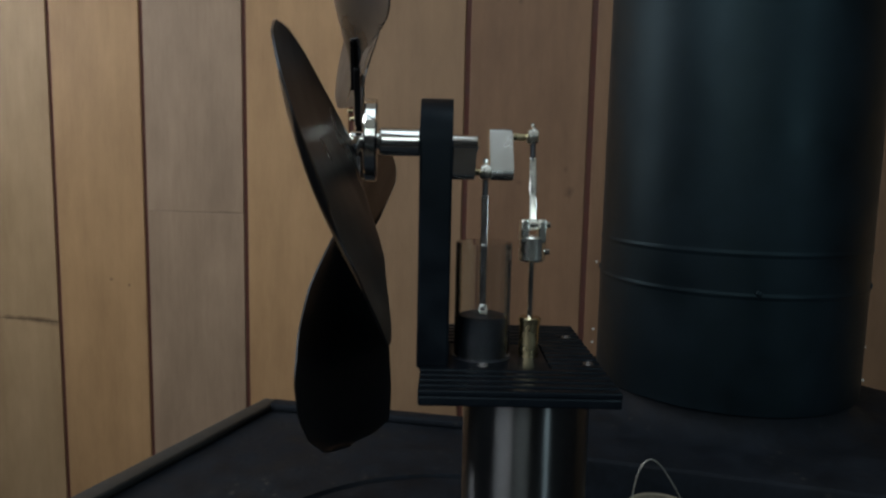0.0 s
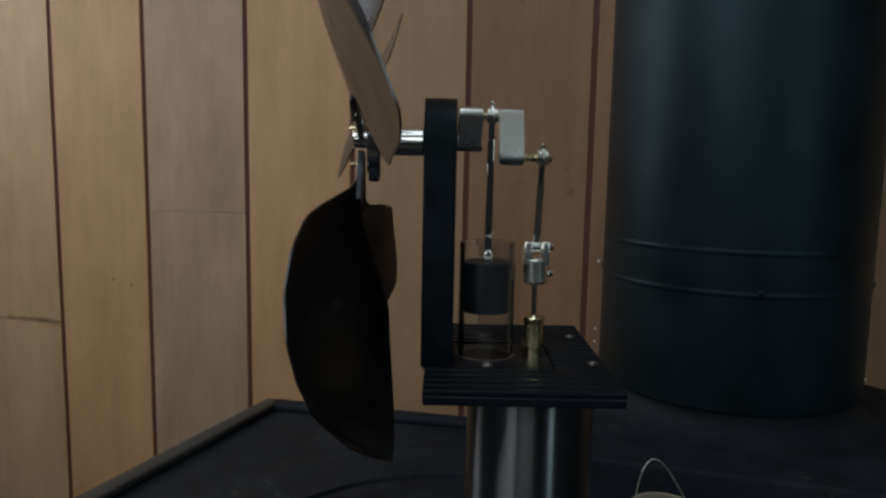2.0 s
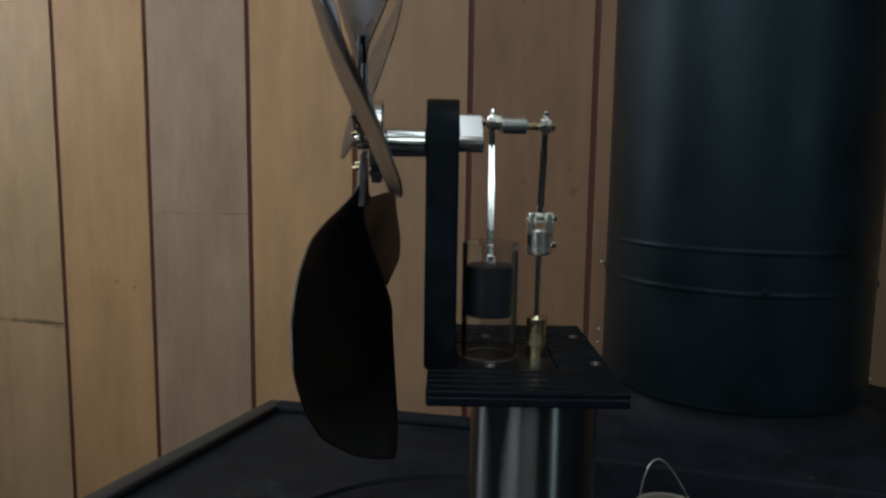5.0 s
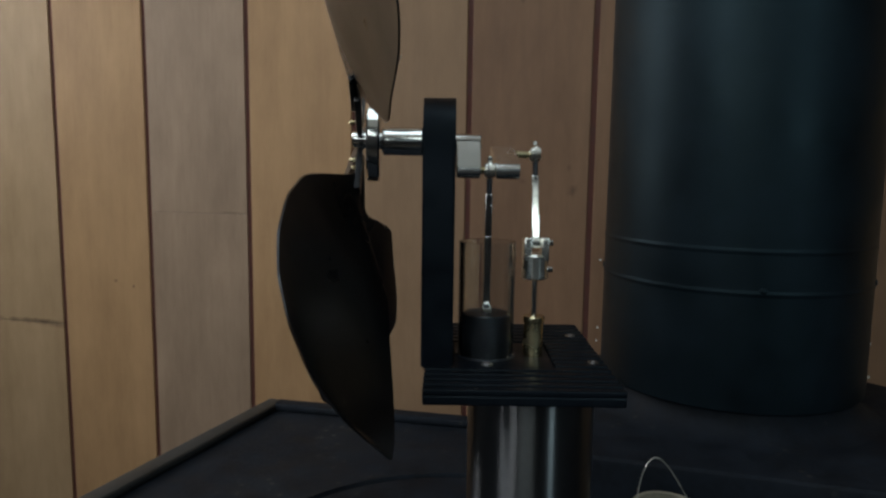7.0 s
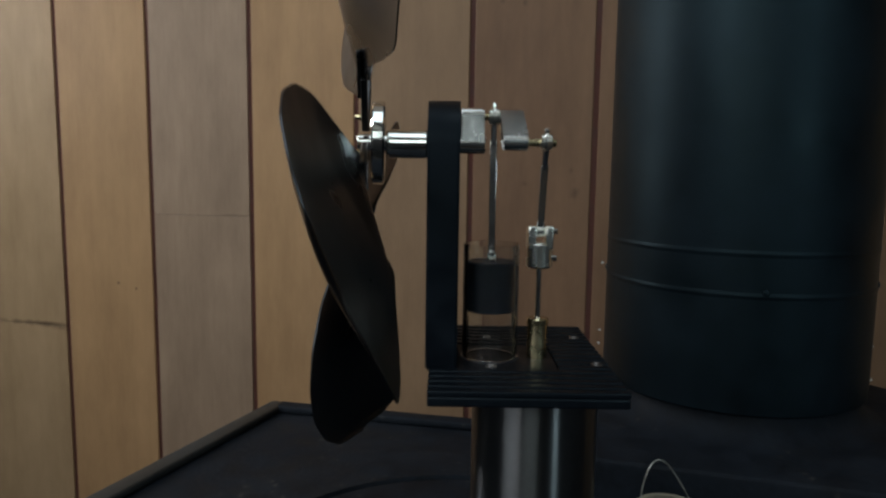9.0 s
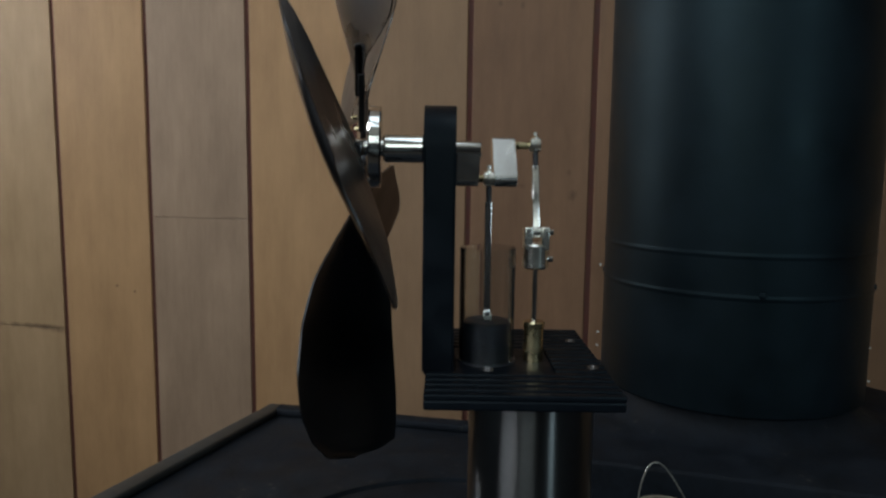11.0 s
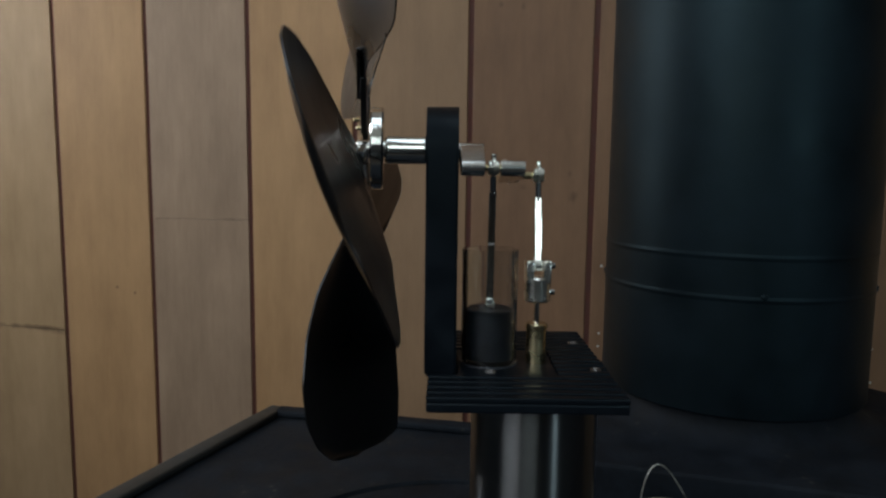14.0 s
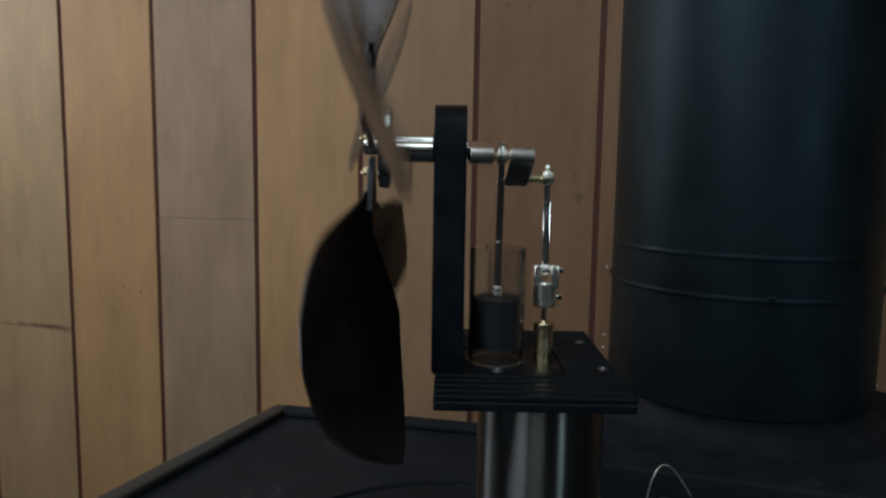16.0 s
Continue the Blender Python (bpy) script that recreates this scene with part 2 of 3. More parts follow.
def make_room():
    bm = bmesh.new()
    box(bm, -1.8, 2.0, -2.3, 1.4, FLOOR_Z - 0.05, FLOOR_Z)
    tagged(part("floor", bm, CARPET, smooth=0), "dark brown floor around the stove", "floor", kind="structure")
    bm = bmesh.new()
    for x0, x1, y0, y1 in ((-1.8, -0.85, -2.3, 1.4), (0.15, 2.0, -2.3, 1.4), (-0.85, 0.15, -2.3, -0.9), (-0.85, 0.15, 0.0, 1.4)):
        box(bm, x0, x1, y0, y1, CEIL_Z, CEIL_Z + 0.05)
    tagged(part("ceiling", bm, CEILING, smooth=0), "plain pale ceiling with a roof window", "ceiling", kind="structure")
    # side walls and the rear wall with their window openings
    bm = bmesh.new()
    for y0, y1, z0, z1 in ((-2.3, -1.62, FLOOR_Z, CEIL_Z), (-0.72, 0.33, FLOOR_Z, CEIL_Z), (0.55, 1.4, FLOOR_Z, CEIL_Z), (-1.62, -0.72, FLOOR_Z, 0.29), (-1.62, -0.72, 1.19, CEIL_Z),
                           (0.33, 0.55, FLOOR_Z, 0.29), (0.33, 0.55, 1.19, CEIL_Z)):
        box(bm, -1.3, -1.15, y0, y1, z0, z1)
    tagged(part("wall_west", bm, PLASTER, smooth=0), "plain grey room wall with two window openings", "wall", kind="structure")
    bm = bmesh.new()
    for x0, x1, z0, z1 in ((-1.6, -0.95, FLOOR_Z, CEIL_Z), (0.05, 1.23, FLOOR_Z, CEIL_Z), (1.49, 1.85, FLOOR_Z, CEIL_Z), (1.23, 1.49, FLOOR_Z, 0.35), (1.23, 1.49, 1.35, CEIL_Z), (-0.95, 0.05, FLOOR_Z, 0.64), (-0.95, 0.05, 1.40, CEIL_Z)):
        box(bm, x0, x1, -2.3, -2.15, z0, z1)
    tagged(part("wall_south", bm, PLASTER, smooth=0), "plain grey room wall with two window openings", "wall", kind="structure")
    bm = bmesh.new()
    box(bm, 1.85, 2.0, -2.3, 1.4, FLOOR_Z, CEIL_Z)
    tagged(part("wall_east", bm, PLASTER, smooth=0), "plain grey room wall without openings", "wall", kind="structure")


SEAMS = [-1.592, -1.445, -1.298, -1.151, -1.004, -0.857, -0.710, -0.5625, -0.4172, -0.2677, -0.1215, 0.0254, 0.172, 0.319, 0.466, 0.613, 0.760, 0.907, 1.054, 1.201, 1.348, 1.495, 1.642, 1.789, 1.936]
# kind 3, behind fan and pipe: brown boards with shade in their colour
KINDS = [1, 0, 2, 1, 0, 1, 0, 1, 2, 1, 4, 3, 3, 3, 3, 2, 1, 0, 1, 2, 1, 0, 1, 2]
JOINTS = {6: [-0.040], 8: [0.127]}
JOINT_GAP = {6: 0.0003, 8: 0.0002}


def make_boarded_wall():
    """Cedar boards over a stained backing; each board is a piece."""
    bm = bmesh.new()
    box(bm, -1.75, 2.0, 0.0026, 0.06, FLOOR_Z, CEIL_Z)
    wall = tagged(part("wall_north", bm, GROOVE, smooth=0), "vertical cedar board wall with dark red grooves", "wall", kind="structure")
    wall.matrix_world = WALL_M
    for i, (a, b_) in enumerate(zip(SEAMS, SEAMS[1:])):
        cuts = [FLOOR_Z + 0.01] + JOINTS.get(i, []) + [CEIL_Z - 0.01]
        g = 0.0032
        for z0, z1 in zip(cuts, cuts[1:]):
            bm = bmesh.new()
            box(bm, a + g, b_ - g, 0, 0.018, z0 + JOINT_GAP.get(i, 0.0), z1 - JOINT_GAP.get(i, 0.0), 0.0012 if len(cuts) == 2 else 0.0003, 2)
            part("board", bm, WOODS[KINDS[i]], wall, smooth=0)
    return wall


def make_nails(wall):
    """Small bright nail heads beside the pipe."""
    for ns, nz in ((0.1864, 0.0873), (0.1862, 0.0062), (0.1856, -0.0097), (0.4788, 0.0076), (0.4802, -0.0300)):
        bm = bmesh.new()
        lathe(bm, [(0.0001, -0.001), (0.0014, -0.001), (0.0014, 0.0004), (0.0010, 0.0008), (0.0001, 0.0009)], seg=12)
        ob = part("nail", bm, NAIL, wall, "small steel nail head")
        ob.matrix_local = Matrix.Translation((ns, 0, nz)) @ Matrix.Rotation(radians(90), 4, "X")


make_room()
make_nails(make_boarded_wall())

# ---- stove ----
PIPE_X, PIPE_Y, PIPE_R = 0.1985, 0.24, 0.0862


def make_stove():
    stove = tagged(new("wood_stove"), "black cast-iron wood stove with a dusty flat top", "stove")
    stove.location = (0, 0, FLOOR_Z)
    h = -FLOOR_Z
    A, B = Vector((-0.143, 0.311)), Vector((0.060, 0.269))
    L = A + Vector((-0.357, -0.934)) * 0.36
    outline = [A, B, Vector((0.085, 0.40)), Vector((0.46, 0.32)), Vector((0.42, -0.22)), Vector((-0.30, -0.22)), L]
    outline = [tuple(p) for p in outline][::-1]
    bm = bmesh.new()
    prism(bm, outline, h - 0.03, h, 0.003)
    part("top_plate", bm, IRON, stove)
    bm = bmesh.new()
    c = Vector((0.05, 0.03))
    prism(bm, [tuple(c + (Vector(p) - c) * 0.94) for p in outline], 0.12, h - 0.03)
    part("firebox", bm, IRON, stove, "black cast-iron stove body")
    # raised rim along the left and back edge
    for p, q, mat in ((L, A, GREY), (A, B, IRON)):
        d = (q - p).normalized()
        bm = bmesh.new()
        ln = (q - p).length
        box(bm, 0 if mat is GREY else 0.0075, ln, -0.014, 0.0, h + 0.0002, h + 0.006, 0.0022, 3)
        bmesh.ops.transform(bm, matrix=Matrix(((d.x, -d.y, 0, p.x), (d.y, d.x, 0, p.y), (0, 0, 1, 0), (0, 0, 0, 1))), verts=bm.verts)
        part("rim", bm, mat, stove, "worn cast-iron rim")
    # round cooking lid with a thin gap round it
    bm = bmesh.new()
    lathe(bm, [(0.0001, h - 0.004), (0.118, h - 0.004), (0.121, h + 0.0002), (0.121, h + 0.0030), (0.1195, h + 0.0042), (0.1165, h + 0.0042), (0.1155, h + 0.0006), (0.1130, h + 0.0006), (0.1120, h + 0.0034), (0.0001, h + 0.0036)], at=(0.005, 0.062, 0), seg=64)
    part("cooking_lid", bm, IRON, stove, "round cast-iron cooking lid")
    for sx, sy in ((-0.22, -0.16), (0.36, -0.16), (-0.1, 0.2), (0.38, 0.25)):
        bm = bmesh.new()
        rod(bm, 0.02, 0, 0.125, at=(sx, sy, 0))
        part("leg", bm, IRON, stove)
    # raised flue box at the rear, on which the pipe stands
    bm = bmesh.new()
    prism(bm, [(0.054, 0.143), (0.380, 0.051), (0.42, 0.16), (0.30, 0.32), (0.085, 0.36)], h - 0.001, h + 0.036, 0.004)
    part("flue_box", bm, IRON, stove, "raised cast-iron flue box")
    bm = bmesh.new()
    flare = [(PIPE_R + 0.016 - 0.022 * math.sin(radians(a)), h + 0.0355 + 0.018 * (1 - math.cos(radians(a)))) for a in range(0, 91, 10)]
    lathe(bm, flare + [(PIPE_R - 0.006, h + 0.060), (PIPE_R - 0.012, h + 0.060), (PIPE_R - 0.012, h + 0.0355)], at=(PIPE_X, PIPE_Y, 0), seg=64, closed=True)
    part("flue_collar", bm, IRON, stove, "flared cast-iron flue collar")
    return stove


def make_pipe():
    pipe = tagged(new("stove_pipe"), "matt black sheet-steel stove pipe with ring seams", "stove pipe")
    pipe.location = (PIPE_X, PIPE_Y, 0.0535)
    R = PIPE_R
    bm = bmesh.new()
    prof = [(R - 0.0008, 0.0), (R, 0.001)]
    for z in (0.0725, 0.0973):
        prof += [(R, z - 0.0022), (R, z - 0.0018), (R + 0.0004, z - 0.0006), (R + 0.0004, z + 0.0006), (R, z + 0.0018), (R, z + 0.0022)]
    prof += [(R, CEIL_Z - 0.055), (R - 0.002, CEIL_Z - 0.055), (R - 0.002, 0.0)]
    lathe(bm, prof, seg=96, closed=True)
    part("pipe_section", bm, PIPE, pipe)
    for a in (-100, -33, 167):
        bm = bmesh.new()
        lathe(bm, [(0.0001, 0.0), (0.0022, 0.0), (0.0018, 0.001), (0.0001, 0.0013)], seg=12)
        o = part("screw", bm, PIPE, pipe)
        o.matrix_local = Matrix.Translation((R * math.cos(radians(a)), R * math.sin(radians(a)), 0.0745)) @ Matrix.Rotation(radians(a), 4, "Z") @ Matrix.Rotation(radians(90), 4, "Y")
    return pipe


make_stove()
make_pipe()

# ---- the stove fan ----
SHAFT_Z = 0.2067
PLATE_Z = 0.1318
R1, R2 = 0.0102, 0.0100
L1, L2 = 0.0495, 0.0325
PIN1_X, PIN2_X = 0.0145, 0.0315
FAN_X = -0.0300
FAN_OFFSET = 46.3
LEAD = 92.0
BLADES = 5


def web(bm, x0, x1, p, q, w):
    """A crank web: a bar with rounded ends from p to q, both (y, z)."""
    p, q = Vector(p), Vector(q)
    d = (q - p).normalized()
    a0 = math.atan2(d.y, d.x)
    pts = []
    for c, s in ((q, -90), (p, 90)):
        for k in range(15):
            a = a0 + radians(s + 180 * k / 14)
            sq = 1.0 / max(abs(math.cos(a - a0)), abs(math.sin(a - a0))) ** 0.12
            pts.append(c + w / 2 * sq * Vector((math.cos(a), math.sin(a))))
    lo = [bm.verts.new((x0, v.x, v.y)) for v in pts]
    hi = [bm.verts.new((x1, v.x, v.y)) for v in pts]
    n = len(pts)
    caps = [bm.faces.new(lo[::-1]), bm.faces.new(hi)]
    for i in range(n):
        bm.faces.new((lo[i], lo[(i + 1) % n], hi[(i + 1) % n], hi[i]))
    bmesh.ops.bevel(bm, geom=[e for f in caps for e in f.edges], offset=0.0003, segments=2, affect="EDGES")
    bmesh.ops.recalc_face_normals(bm, faces=bm.faces)


def blade_mesh():
    """One twisted paddle blade that points up (+z); it moves towards -y, its square-shouldered leading edge at +x."""
    bm = bmesh.new()
    nr, nc = 72, 16
    r0, r1 = 0.017, 0.1042
    stations = [0.017, 0.024, 0.031, 0.040, 0.050, 0.0635, 0.077, 0.0880, 0.0966, 0.1023, 0.1042]
    trail = [0.0012, 0.0070, 0.0148, 0.0250, 0.0354, 0.0428, 0.0457, 0.0440, 0.0377, 0.0280, 0.0098]
    lead = [0.0012, 0.0012, 0.0014, 0.0136, 0.0248, 0.0252, 0.0268, 0.0278, 0.0268, 0.0250, 0.0090]
    us = np.linspace(0, 1, nr + 1)
    radii = r0 + (r1 - r0) * np.sin(us * math.pi / 2) ** 0.92
    soft = np.array([1, 2, 3, 2, 1]) / 9.0

    def eased(values):
        v = np.interp(radii, stations, values)
        v[2:-2] = np.convolve(v, soft, "valid")
        return v

    cts, cls = eased(trail), eased(lead)
    grid = []
    for r, ct, cl in zip(radii, cts, cls):
        u = (r - r0) / (r1 - r0)
        beta = radians(21.6)
        row = []
        for j in range(nc + 1):
            w = 2 * j / nc - 1
            c = -ct + (ct + cl) * j / nc
            camber = 0.0018 * (1 - w * w) * (1 - 1.37 * w) * min(1.0, (ct + cl) / 0.06)
            x = c * math.sin(beta) - camber * math.cos(beta) + 0.0036 * u
            tang = c * math.cos(beta) + camber * math.sin(beta) + 0.0082 * u
            row.append(bm.verts.new((x, -tang, r)))
        grid.append(row)
    for a, b_ in zip(grid, grid[1:]):
        for j in range(nc):
            bm.faces.new((a[j], a[j + 1], b_[j + 1], b_[j]))
    bmesh.ops.recalc_face_normals(bm, faces=bm.faces)
    bmesh.ops.solidify(bm, geom=bm.faces[:], thickness=0.0005)
    return bm


def make_fan():
    fan = tagged(new("stove_fan"), "heat-powered stove fan with black frame and chrome crank", "stove fan")
    # chrome displacer cylinder, foot and black top plate
    cx = 0.0312
    bm = bmesh.new()
    lathe(bm, [(0.0001, 0.0), (0.034, 0.0), (0.035, 0.001), (0.035, 0.009), (0.033, 0.011), (0.0001, 0.011)], at=(cx, 0, 0), seg=48)
    part("foot", bm, ANOD, fan, "black round foot")
    bm = bmesh.new()
    rod(bm, 0.0226, 0.0105, PLATE_Z - 0.0052, at=(cx, 0, 0), seg=64, ch=0.0006)
    part("displacer_cylinder", bm, TUBE, fan, "polished stainless steel cylinder")
    bm = bmesh.new()
    box(bm, -0.0068, 0.0553, -0.042, 0.0507, PLATE_Z - 0.0052, PLATE_Z - 0.0018, 0.0008, 2)
    top = part("top_plate", bm, ANOD, fan, "black anodised finned plate")
    y = -0.042
    while y < 0.047:
        bm = bmesh.new()
        inner = -0.016 < y < 0.016
        box(bm, -0.0068 if not inner else 0.0375, 0.0553, y, y + 0.0032, PLATE_Z - 0.0019, PLATE_Z, 0.0005, 2)
        part("fin", bm, ANOD, top)
        y += 0.0054
    bm = bmesh.new()
    box(bm, 0.003, 0.0372, -0.0165, 0.0165, PLATE_Z - 0.0019, PLATE_Z - 0.0004, 0.0005, 2)
    part("pad", bm, ANOD, top)
    for bx, by in ((0.0143, -0.0145), (0.0510, -0.0106), (0.0496, 0.027), (0.0147, 0.027)):
        bm = bmesh.new()
        lathe(bm, [(0.0001, 0), (0.0019, 0), (0.0019, 0.0005), (0.0015, 0.0008), (0.0009, 0.0008), (0.0008, 0.0003), (0.0001, 0.0003)], at=(bx, by, PLATE_Z - 0.0003), seg=20)
        part("bolt", bm, BOLT, top, "small steel bolt")
    # upright with a round head
    bm = bmesh.new()
    hw = 0.0150
    pts = [(-hw, PLATE_Z - 0.0018), (hw, PLATE_Z - 0.0018)] + [(hw * math.cos(radians(a)), SHAFT_Z + hw * math.sin(radians(a))) for a in range(0, 181, 9)]
    lo = [bm.verts.new((-0.0083, y_, z_)) for y_, z_ in pts]
    hi = [bm.verts.new((0.0026, y_, z_)) for y_, z_ in pts]
    caps = [bm.faces.new(lo[::-1]), bm.faces.new(hi)]
    for i in range(len(pts)):
        j = (i + 1) % len(pts)
        bm.faces.new((lo[i], lo[j], hi[j], hi[i]))
    bmesh.ops.bevel(bm, geom=[e for f in caps for e in f.edges], offset=0.0008, segments=3, affect="EDGES")
    bmesh.ops.recalc_face_normals(bm, faces=bm.faces)
    part("upright", bm, ANOD, fan, "black upright with rounded head")
    bm = bmesh.new()
    rod(bm, 0.0050, -0.0228, -0.0083, "X", (0, 0, SHAFT_Z), 32)
    part("bearing_sleeve", bm, STEEL, fan, "polished steel bearing sleeve")
    # glass power cylinder with its base ring
    bm = bmesh.new()
    lathe(bm, [(0.0100, PLATE_Z), (0.0100, 0.1723), (0.0086, 0.1723), (0.0086, PLATE_Z)], at=(PIN1_X, 0, 0), seg=64, closed=True)
    part("glass_cylinder", bm, GLASS, fan, "clear glass cylinder")
    bm = bmesh.new()
    lathe(bm, [(0.0102, PLATE_Z - 0.001), (0.0107, PLATE_Z - 0.001), (0.0107, PLATE_Z + 0.0002), (0.0102, PLATE_Z + 0.0002)], at=(PIN1_X, 0, 0), seg=48, closed=True)
    part("cylinder_ring", bm, GRAPHITE, fan, "thin dark sealing ring")
    bm = bmesh.new()
    lathe(bm, [(0.0012, PLATE_Z - 0.001), (0.0036, PLATE_Z - 0.001), (0.0036, 0.1436), (0.0039, 0.1440), (0.0039, 0.1454), (0.0036, 0.1458), (0.0012, 0.1458)], at=(PIN2_X, 0, 0), seg=32, closed=True)
    part("rod_gland", bm, BRASS, fan, "brass guide bush")

    # turning parts: origin on the shaft
    y2, z2 = -R2 * math.sin(radians(LEAD)), R2 * math.cos(radians(LEAD))
    bm = bmesh.new()
    rod(bm, 0.0030, -0.0330, 0.0115, "X", (0, 0, 0), 24)
    crank = part("crankshaft", bm, STEEL, fan, "polished steel crankshaft")
    crank.location = (0, 0, SHAFT_Z)
    bm = bmesh.new()
    lathe(bm, [(0.003, -0.0278), (0.0136, -0.0278), (0.0143, -0.0272), (0.0143, -0.0240), (0.0136, -0.0234), (0.003, -0.0234)], "X", seg=64)
    part("hub", bm, STEEL, crank, "polished steel hub disc")
    bm = bmesh.new()
    web(bm, 0.0030, 0.0109, (0, 0), (0, R1), 0.0058)
    part("crank_web", bm, ALU, crank, "milled aluminium crank web")
    bm = bmesh.new()
    web(bm, 0.0163, 0.0246, (0, R1), (y2, z2), 0.0056)
    part("crank_web", bm, ALU, crank, "milled aluminium crank web")
    bm = bmesh.new()
    rod(bm, 0.0013, 0.0100, 0.0175, "X", (0, 0, R1), 20)
    part("crank_pin", bm, BRASS, crank, "thin brass crank pin")
    bm = bmesh.new()
    rod(bm, 0.0013, 0.0240, 0.0345, "X", (0, y2, z2), 20)
    part("crank_pin", bm, BRASS, crank, "thin brass crank pin")
    base_blade = None
    for k in range(BLADES):
        if base_blade is None:
            ob = base_blade = part("blade", blade_mesh(), BLADE, crank, "dark bronze twisted blade", smooth=60)
        else:
            ob = base_blade.copy()
            scene.collection.objects.link(ob)
        ob.matrix_local = Matrix.Translation((FAN_X, 0, 0)) @ Matrix.Rotation(radians(FAN_OFFSET + k * 360 / BLADES), 4, "X")
        bm = bmesh.new()
        box(bm, -0.0012, 0.0010, -0.0022, 0.0022, 0.006, 0.026, 0.0005, 2)
        box(bm, -0.0024, -0.0008, -0.0009, 0.0009, 0.018, 0.035, 0.0004, 2)
        o = part("blade_stem", bm, BLADE, crank, "narrow dark metal blade stem")
        o.matrix_local = Matrix.Translation((FAN_X, 0, 0)) @ Matrix.Rotation(radians(FAN_OFFSET + k * 360 / BLADES), 4, "X")
        bm = bmesh.new()
        lathe(bm, [(0.0001, -0.0012), (0.0006, -0.0008), (0.0008, 0.0), (0.0008, 0.001), (0.0001, 0.001)], "X", (-0.0026, 0, 0.0105), 12)
        o = part("screw", bm, BRASS, crank, "small brass screw")
        o.matrix_local = Matrix.Translation((FAN_X, 0, 0)) @ Matrix.Rotation(radians(FAN_OFFSET + k * 360 / BLADES), 4, "X")

    def conrod(length):
        """A rod that hangs from its pin."""
        bm = bmesh.new()
        box(bm, -0.00125, 0.00125, -0.0009, 0.0009, -length, -0.0082, 0.0003, 2)
        bmesh.ops.transform(bm, matrix=Matrix.Rotation(radians(-8), 4, "Z"), verts=bm.verts)
        r_ = part("connecting_rod", bm, STEEL, fan, "thin bright connecting rod")
        bm = bmesh.new()
        rod(bm, 0.0026, -0.0019, 0.0019, "X", (0, 0, 0), 24)
        rod(bm, 0.0034, -0.0008, 0.0008, "X", (0, 0, 0), 24)
        rod(bm, 0.0009, 0.0, 0.0046, "Z", (0, 0, 0), 12)
        part("rod_end", bm, SATIN, r_, "polished steel rod-end bearing")
        bm = bmesh.new()
        rod(bm, 0.0010, -0.0098, -0.0024, "Z", (0, 0, 0), 12)
        part("rod_neck", bm, GRAPHITE, r_, "dark threaded neck")
        bm = bmesh.new()
        rod(bm, 0.0021, -0.0016, 0.0016, "X", (0, 0, -length), 20)
        part("rod_eye", bm, SATIN, r_)
        return r_

    rod1, rod2 = conrod(L1), conrod(L2)
    # piston: origin at its wrist pin
    bm = bmesh.new()
    lathe(bm, [(0.0001, -0.0190), (0.0080, -0.0190), (0.0085, -0.0185), (0.0085, -0.0016), (0.0080, -0.0011), (0.0001, -0.0011)], seg=48)
    piston = part("piston", bm, GRAPHITE, fan, "dark graphite piston")
    bm = bmesh.new()
    box(bm, -0.0012, 0.0012, -0.002, 0.002, -0.0014, 0.0026, 0.0004, 2)
    part("wrist_block", bm, STEEL, piston, "small steel wrist block")
    # displacer rod with its clevis: origin at the clevis pin
    bm = bmesh.new()
    for s in (-1, 1):
        box(bm, s * 0.0030 - 0.0014, s * 0.0030 + 0.0014, -0.0036, 0.0036, -0.0062, 0.0020, 0.0005, 2)
    rod(bm, 0.0045, -0.0130, -0.0040, "Z", (0, 0, 0), 40)
    clevis = part("clevis", bm, SATIN, fan, "polished steel clevis")
    bm = bmesh.new()
    rod(bm, 0.0010, -0.0370, -0.0120, "Z", (0, 0, 0), 20)
    part("displacer_rod", bm, STEEL, clevis, "thin steel displacer rod")
    for z in (0.0, -0.0095):
        bm = bmesh.new()
        rod(bm, 0.0011, 0.003, 0.0062, "X", (0, 0, z), 12)
        part("screw", bm, STEEL, clevis)
    return fan, crank, rod1, rod2, piston, clevis


FAN, CRANK, ROD1, ROD2, PISTON, CLEVIS = make_fan()

# ---- small things ----


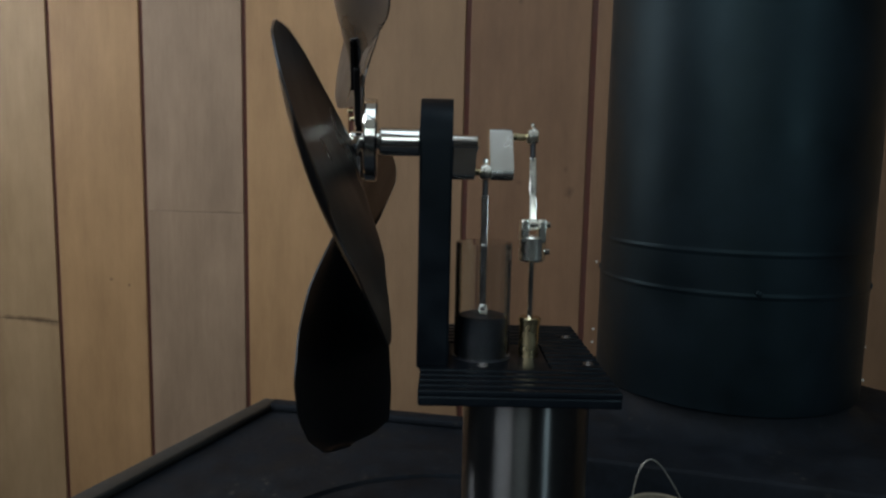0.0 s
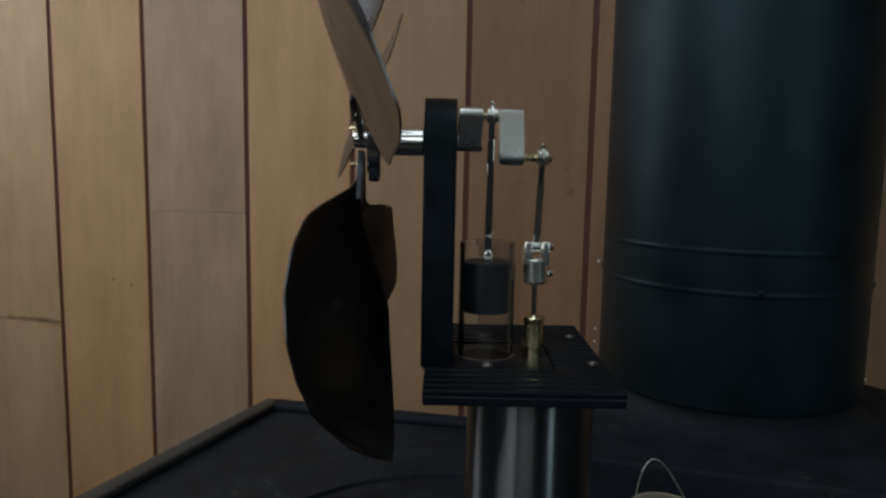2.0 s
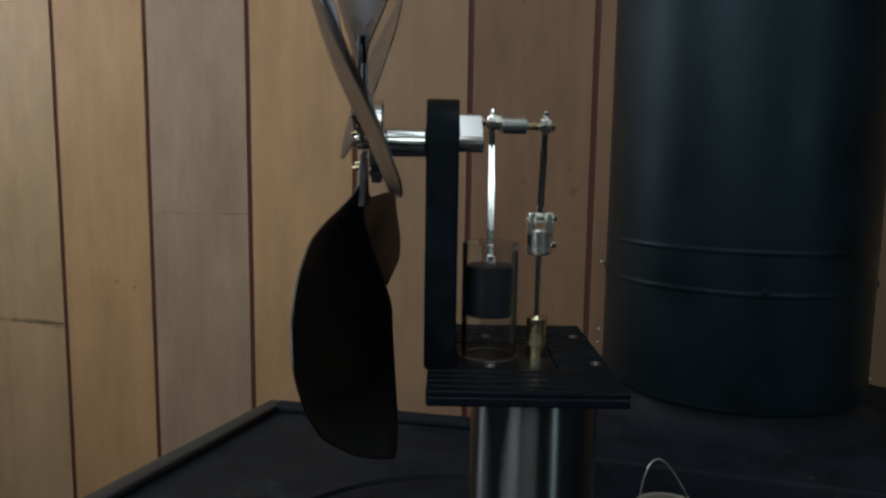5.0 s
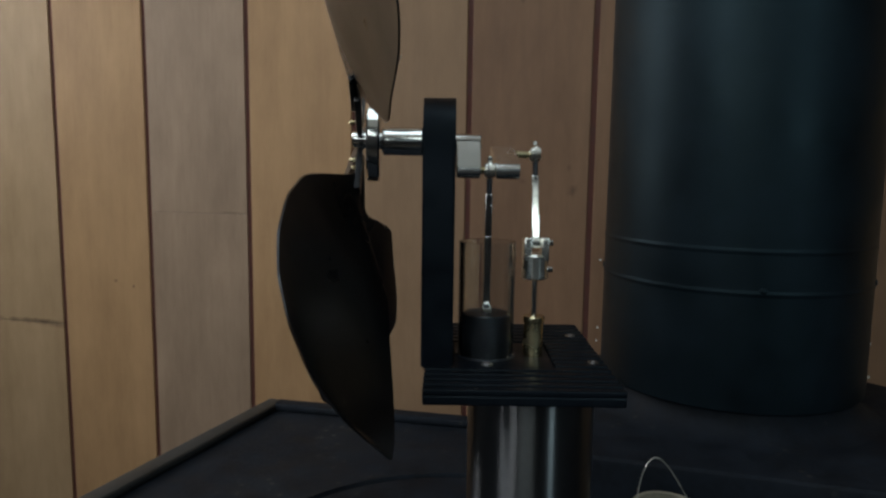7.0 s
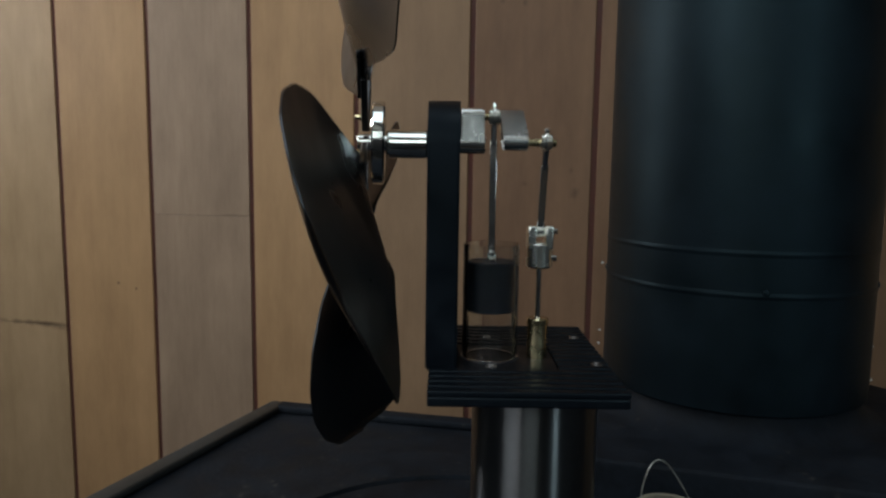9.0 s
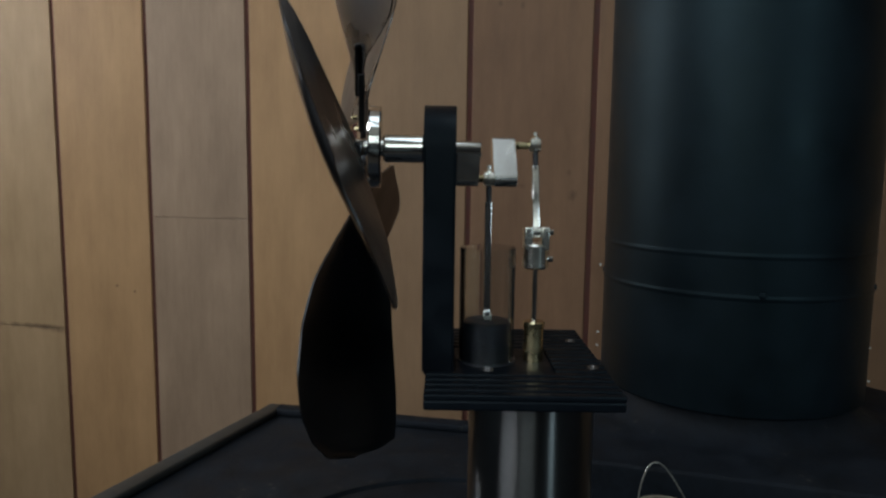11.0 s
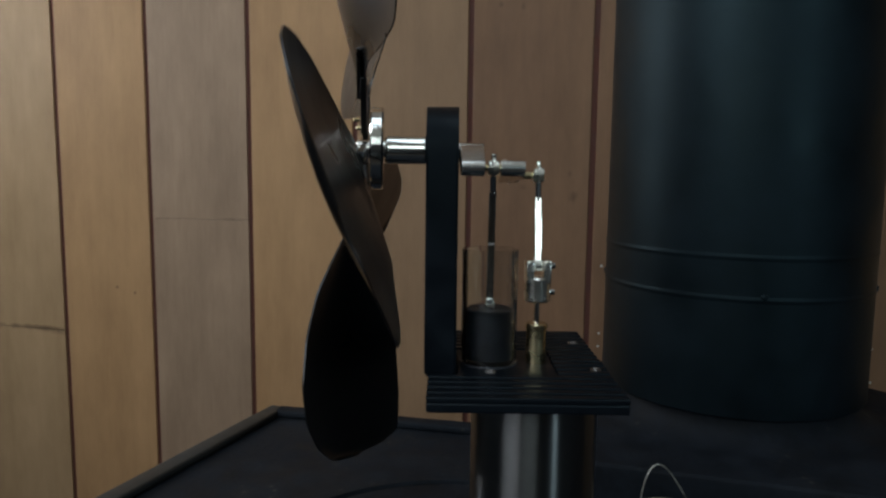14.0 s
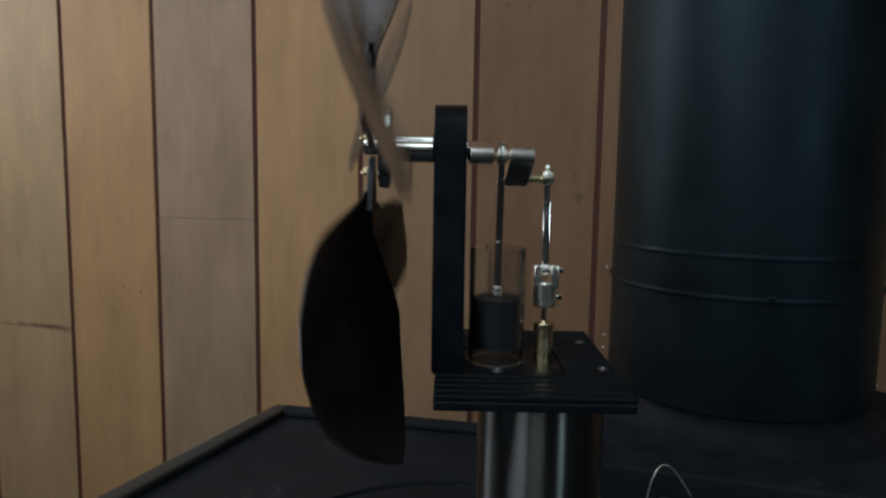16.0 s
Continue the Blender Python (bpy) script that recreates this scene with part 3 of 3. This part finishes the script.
def make_pail():
    pail = tagged(new("wire_handled_tin"), "small cream tin with a thin wire loop handle", "tin")
    pail.location = (0.106, 0.070, 0.0)
    bm = bmesh.new()
    lathe(bm, [(0.0001, 0.0), (0.0150, 0.0), (0.0150, 0.0372), (0.0162, 0.0380), (0.0160, 0.0392), (0.0143, 0.0388), (0.0142, 0.002), (0.0001, 0.002)], seg=40)
    part("bowl", bm, CREAM, pail)
    bm = bmesh.new()
    pts = [(-0.0145 + 0.0275 * u, 0.002 * math.sin(math.pi * u), 0.0375 + 0.0250 * math.sin(math.pi * u ** 0.6)) for u in np.linspace(0, 1, 25)]
    tube_along(bm, pts, 0.00032)
    part("handle", bm, WIRE, pail, "thin wire loop")


make_pail()


# ---- what moves ----
TURNS = [(0.0, 0.02), (0.745, 1.0), (1.51, 2.0), (2.0, 2.63), (2.98, 4.0), (3.6, 4.9), (3.8, 5.17), (4.2, 5.67), (6.3, 8.46), (6.5, 8.735), (6.7, 9.04), (7.3, 9.9), (7.5, 10.165),
         (8.12, 11.0), (8.5, 11.5), (9.0, 12.165), (9.1, 12.29), (11.3, 15.35), (11.5, 15.6), (11.7, 15.9), (11.9, 16.12), (12.0, 16.245), (12.5, 16.935), (12.7, 17.24), (13.0, 17.575), (13.3, 18.0),
         (13.5, 18.28), (14.1, 19.15), (14.3, 19.42), (14.5, 19.68), (14.6, 19.86), (14.7, 20.03), (14.8, 20.18), (14.9, 20.42), (15.0, 20.67), (15.1, 21.07), (15.2, 21.57),
         (15.3, 22.15), (15.4, 22.82), (15.5, 23.61), (15.6, 24.63), (15.7, 25.61), (15.8, 26.59), (15.9, 27.6), (16.0, 28.71)]


def crank_angle(t):
    """Degrees turned by the crank; 0 with the first pin up."""
    ts, ns = [a for a, _ in TURNS], [n for _, n in TURNS]
    return 72.0 * float(np.interp(t, ts, ns)) - 164.5


AXIS = pose(0, 0, SHAFT_Z, 0, 0.6, 3.8)


def motions():
    rows = [[] for _ in range(5)]
    for i in range(161):
        t = i * 0.1
        a = crank_angle(t)
        rows[0].append((t, AXIS @ Matrix.Rotation(radians(a), 4, "X")))
        for k, (ang, r, ln, x) in enumerate(((a, R1, L1, PIN1_X), (a + LEAD, R2, L2, PIN2_X))):
            y, z = -r * math.sin(radians(ang)), SHAFT_Z + r * math.cos(radians(ang))
            tilt = math.degrees(math.asin(-y / ln))
            rows[1 + k].append((t, pose(x, y, z, tilt, 0, 0)))
            rows[3 + k].append((t, pose(x, 0, z - math.sqrt(ln * ln - y * y))))
    for ob, r in zip((CRANK, ROD1, ROD2, PISTON, CLEVIS), rows):
        walk(ob, r)


motions()
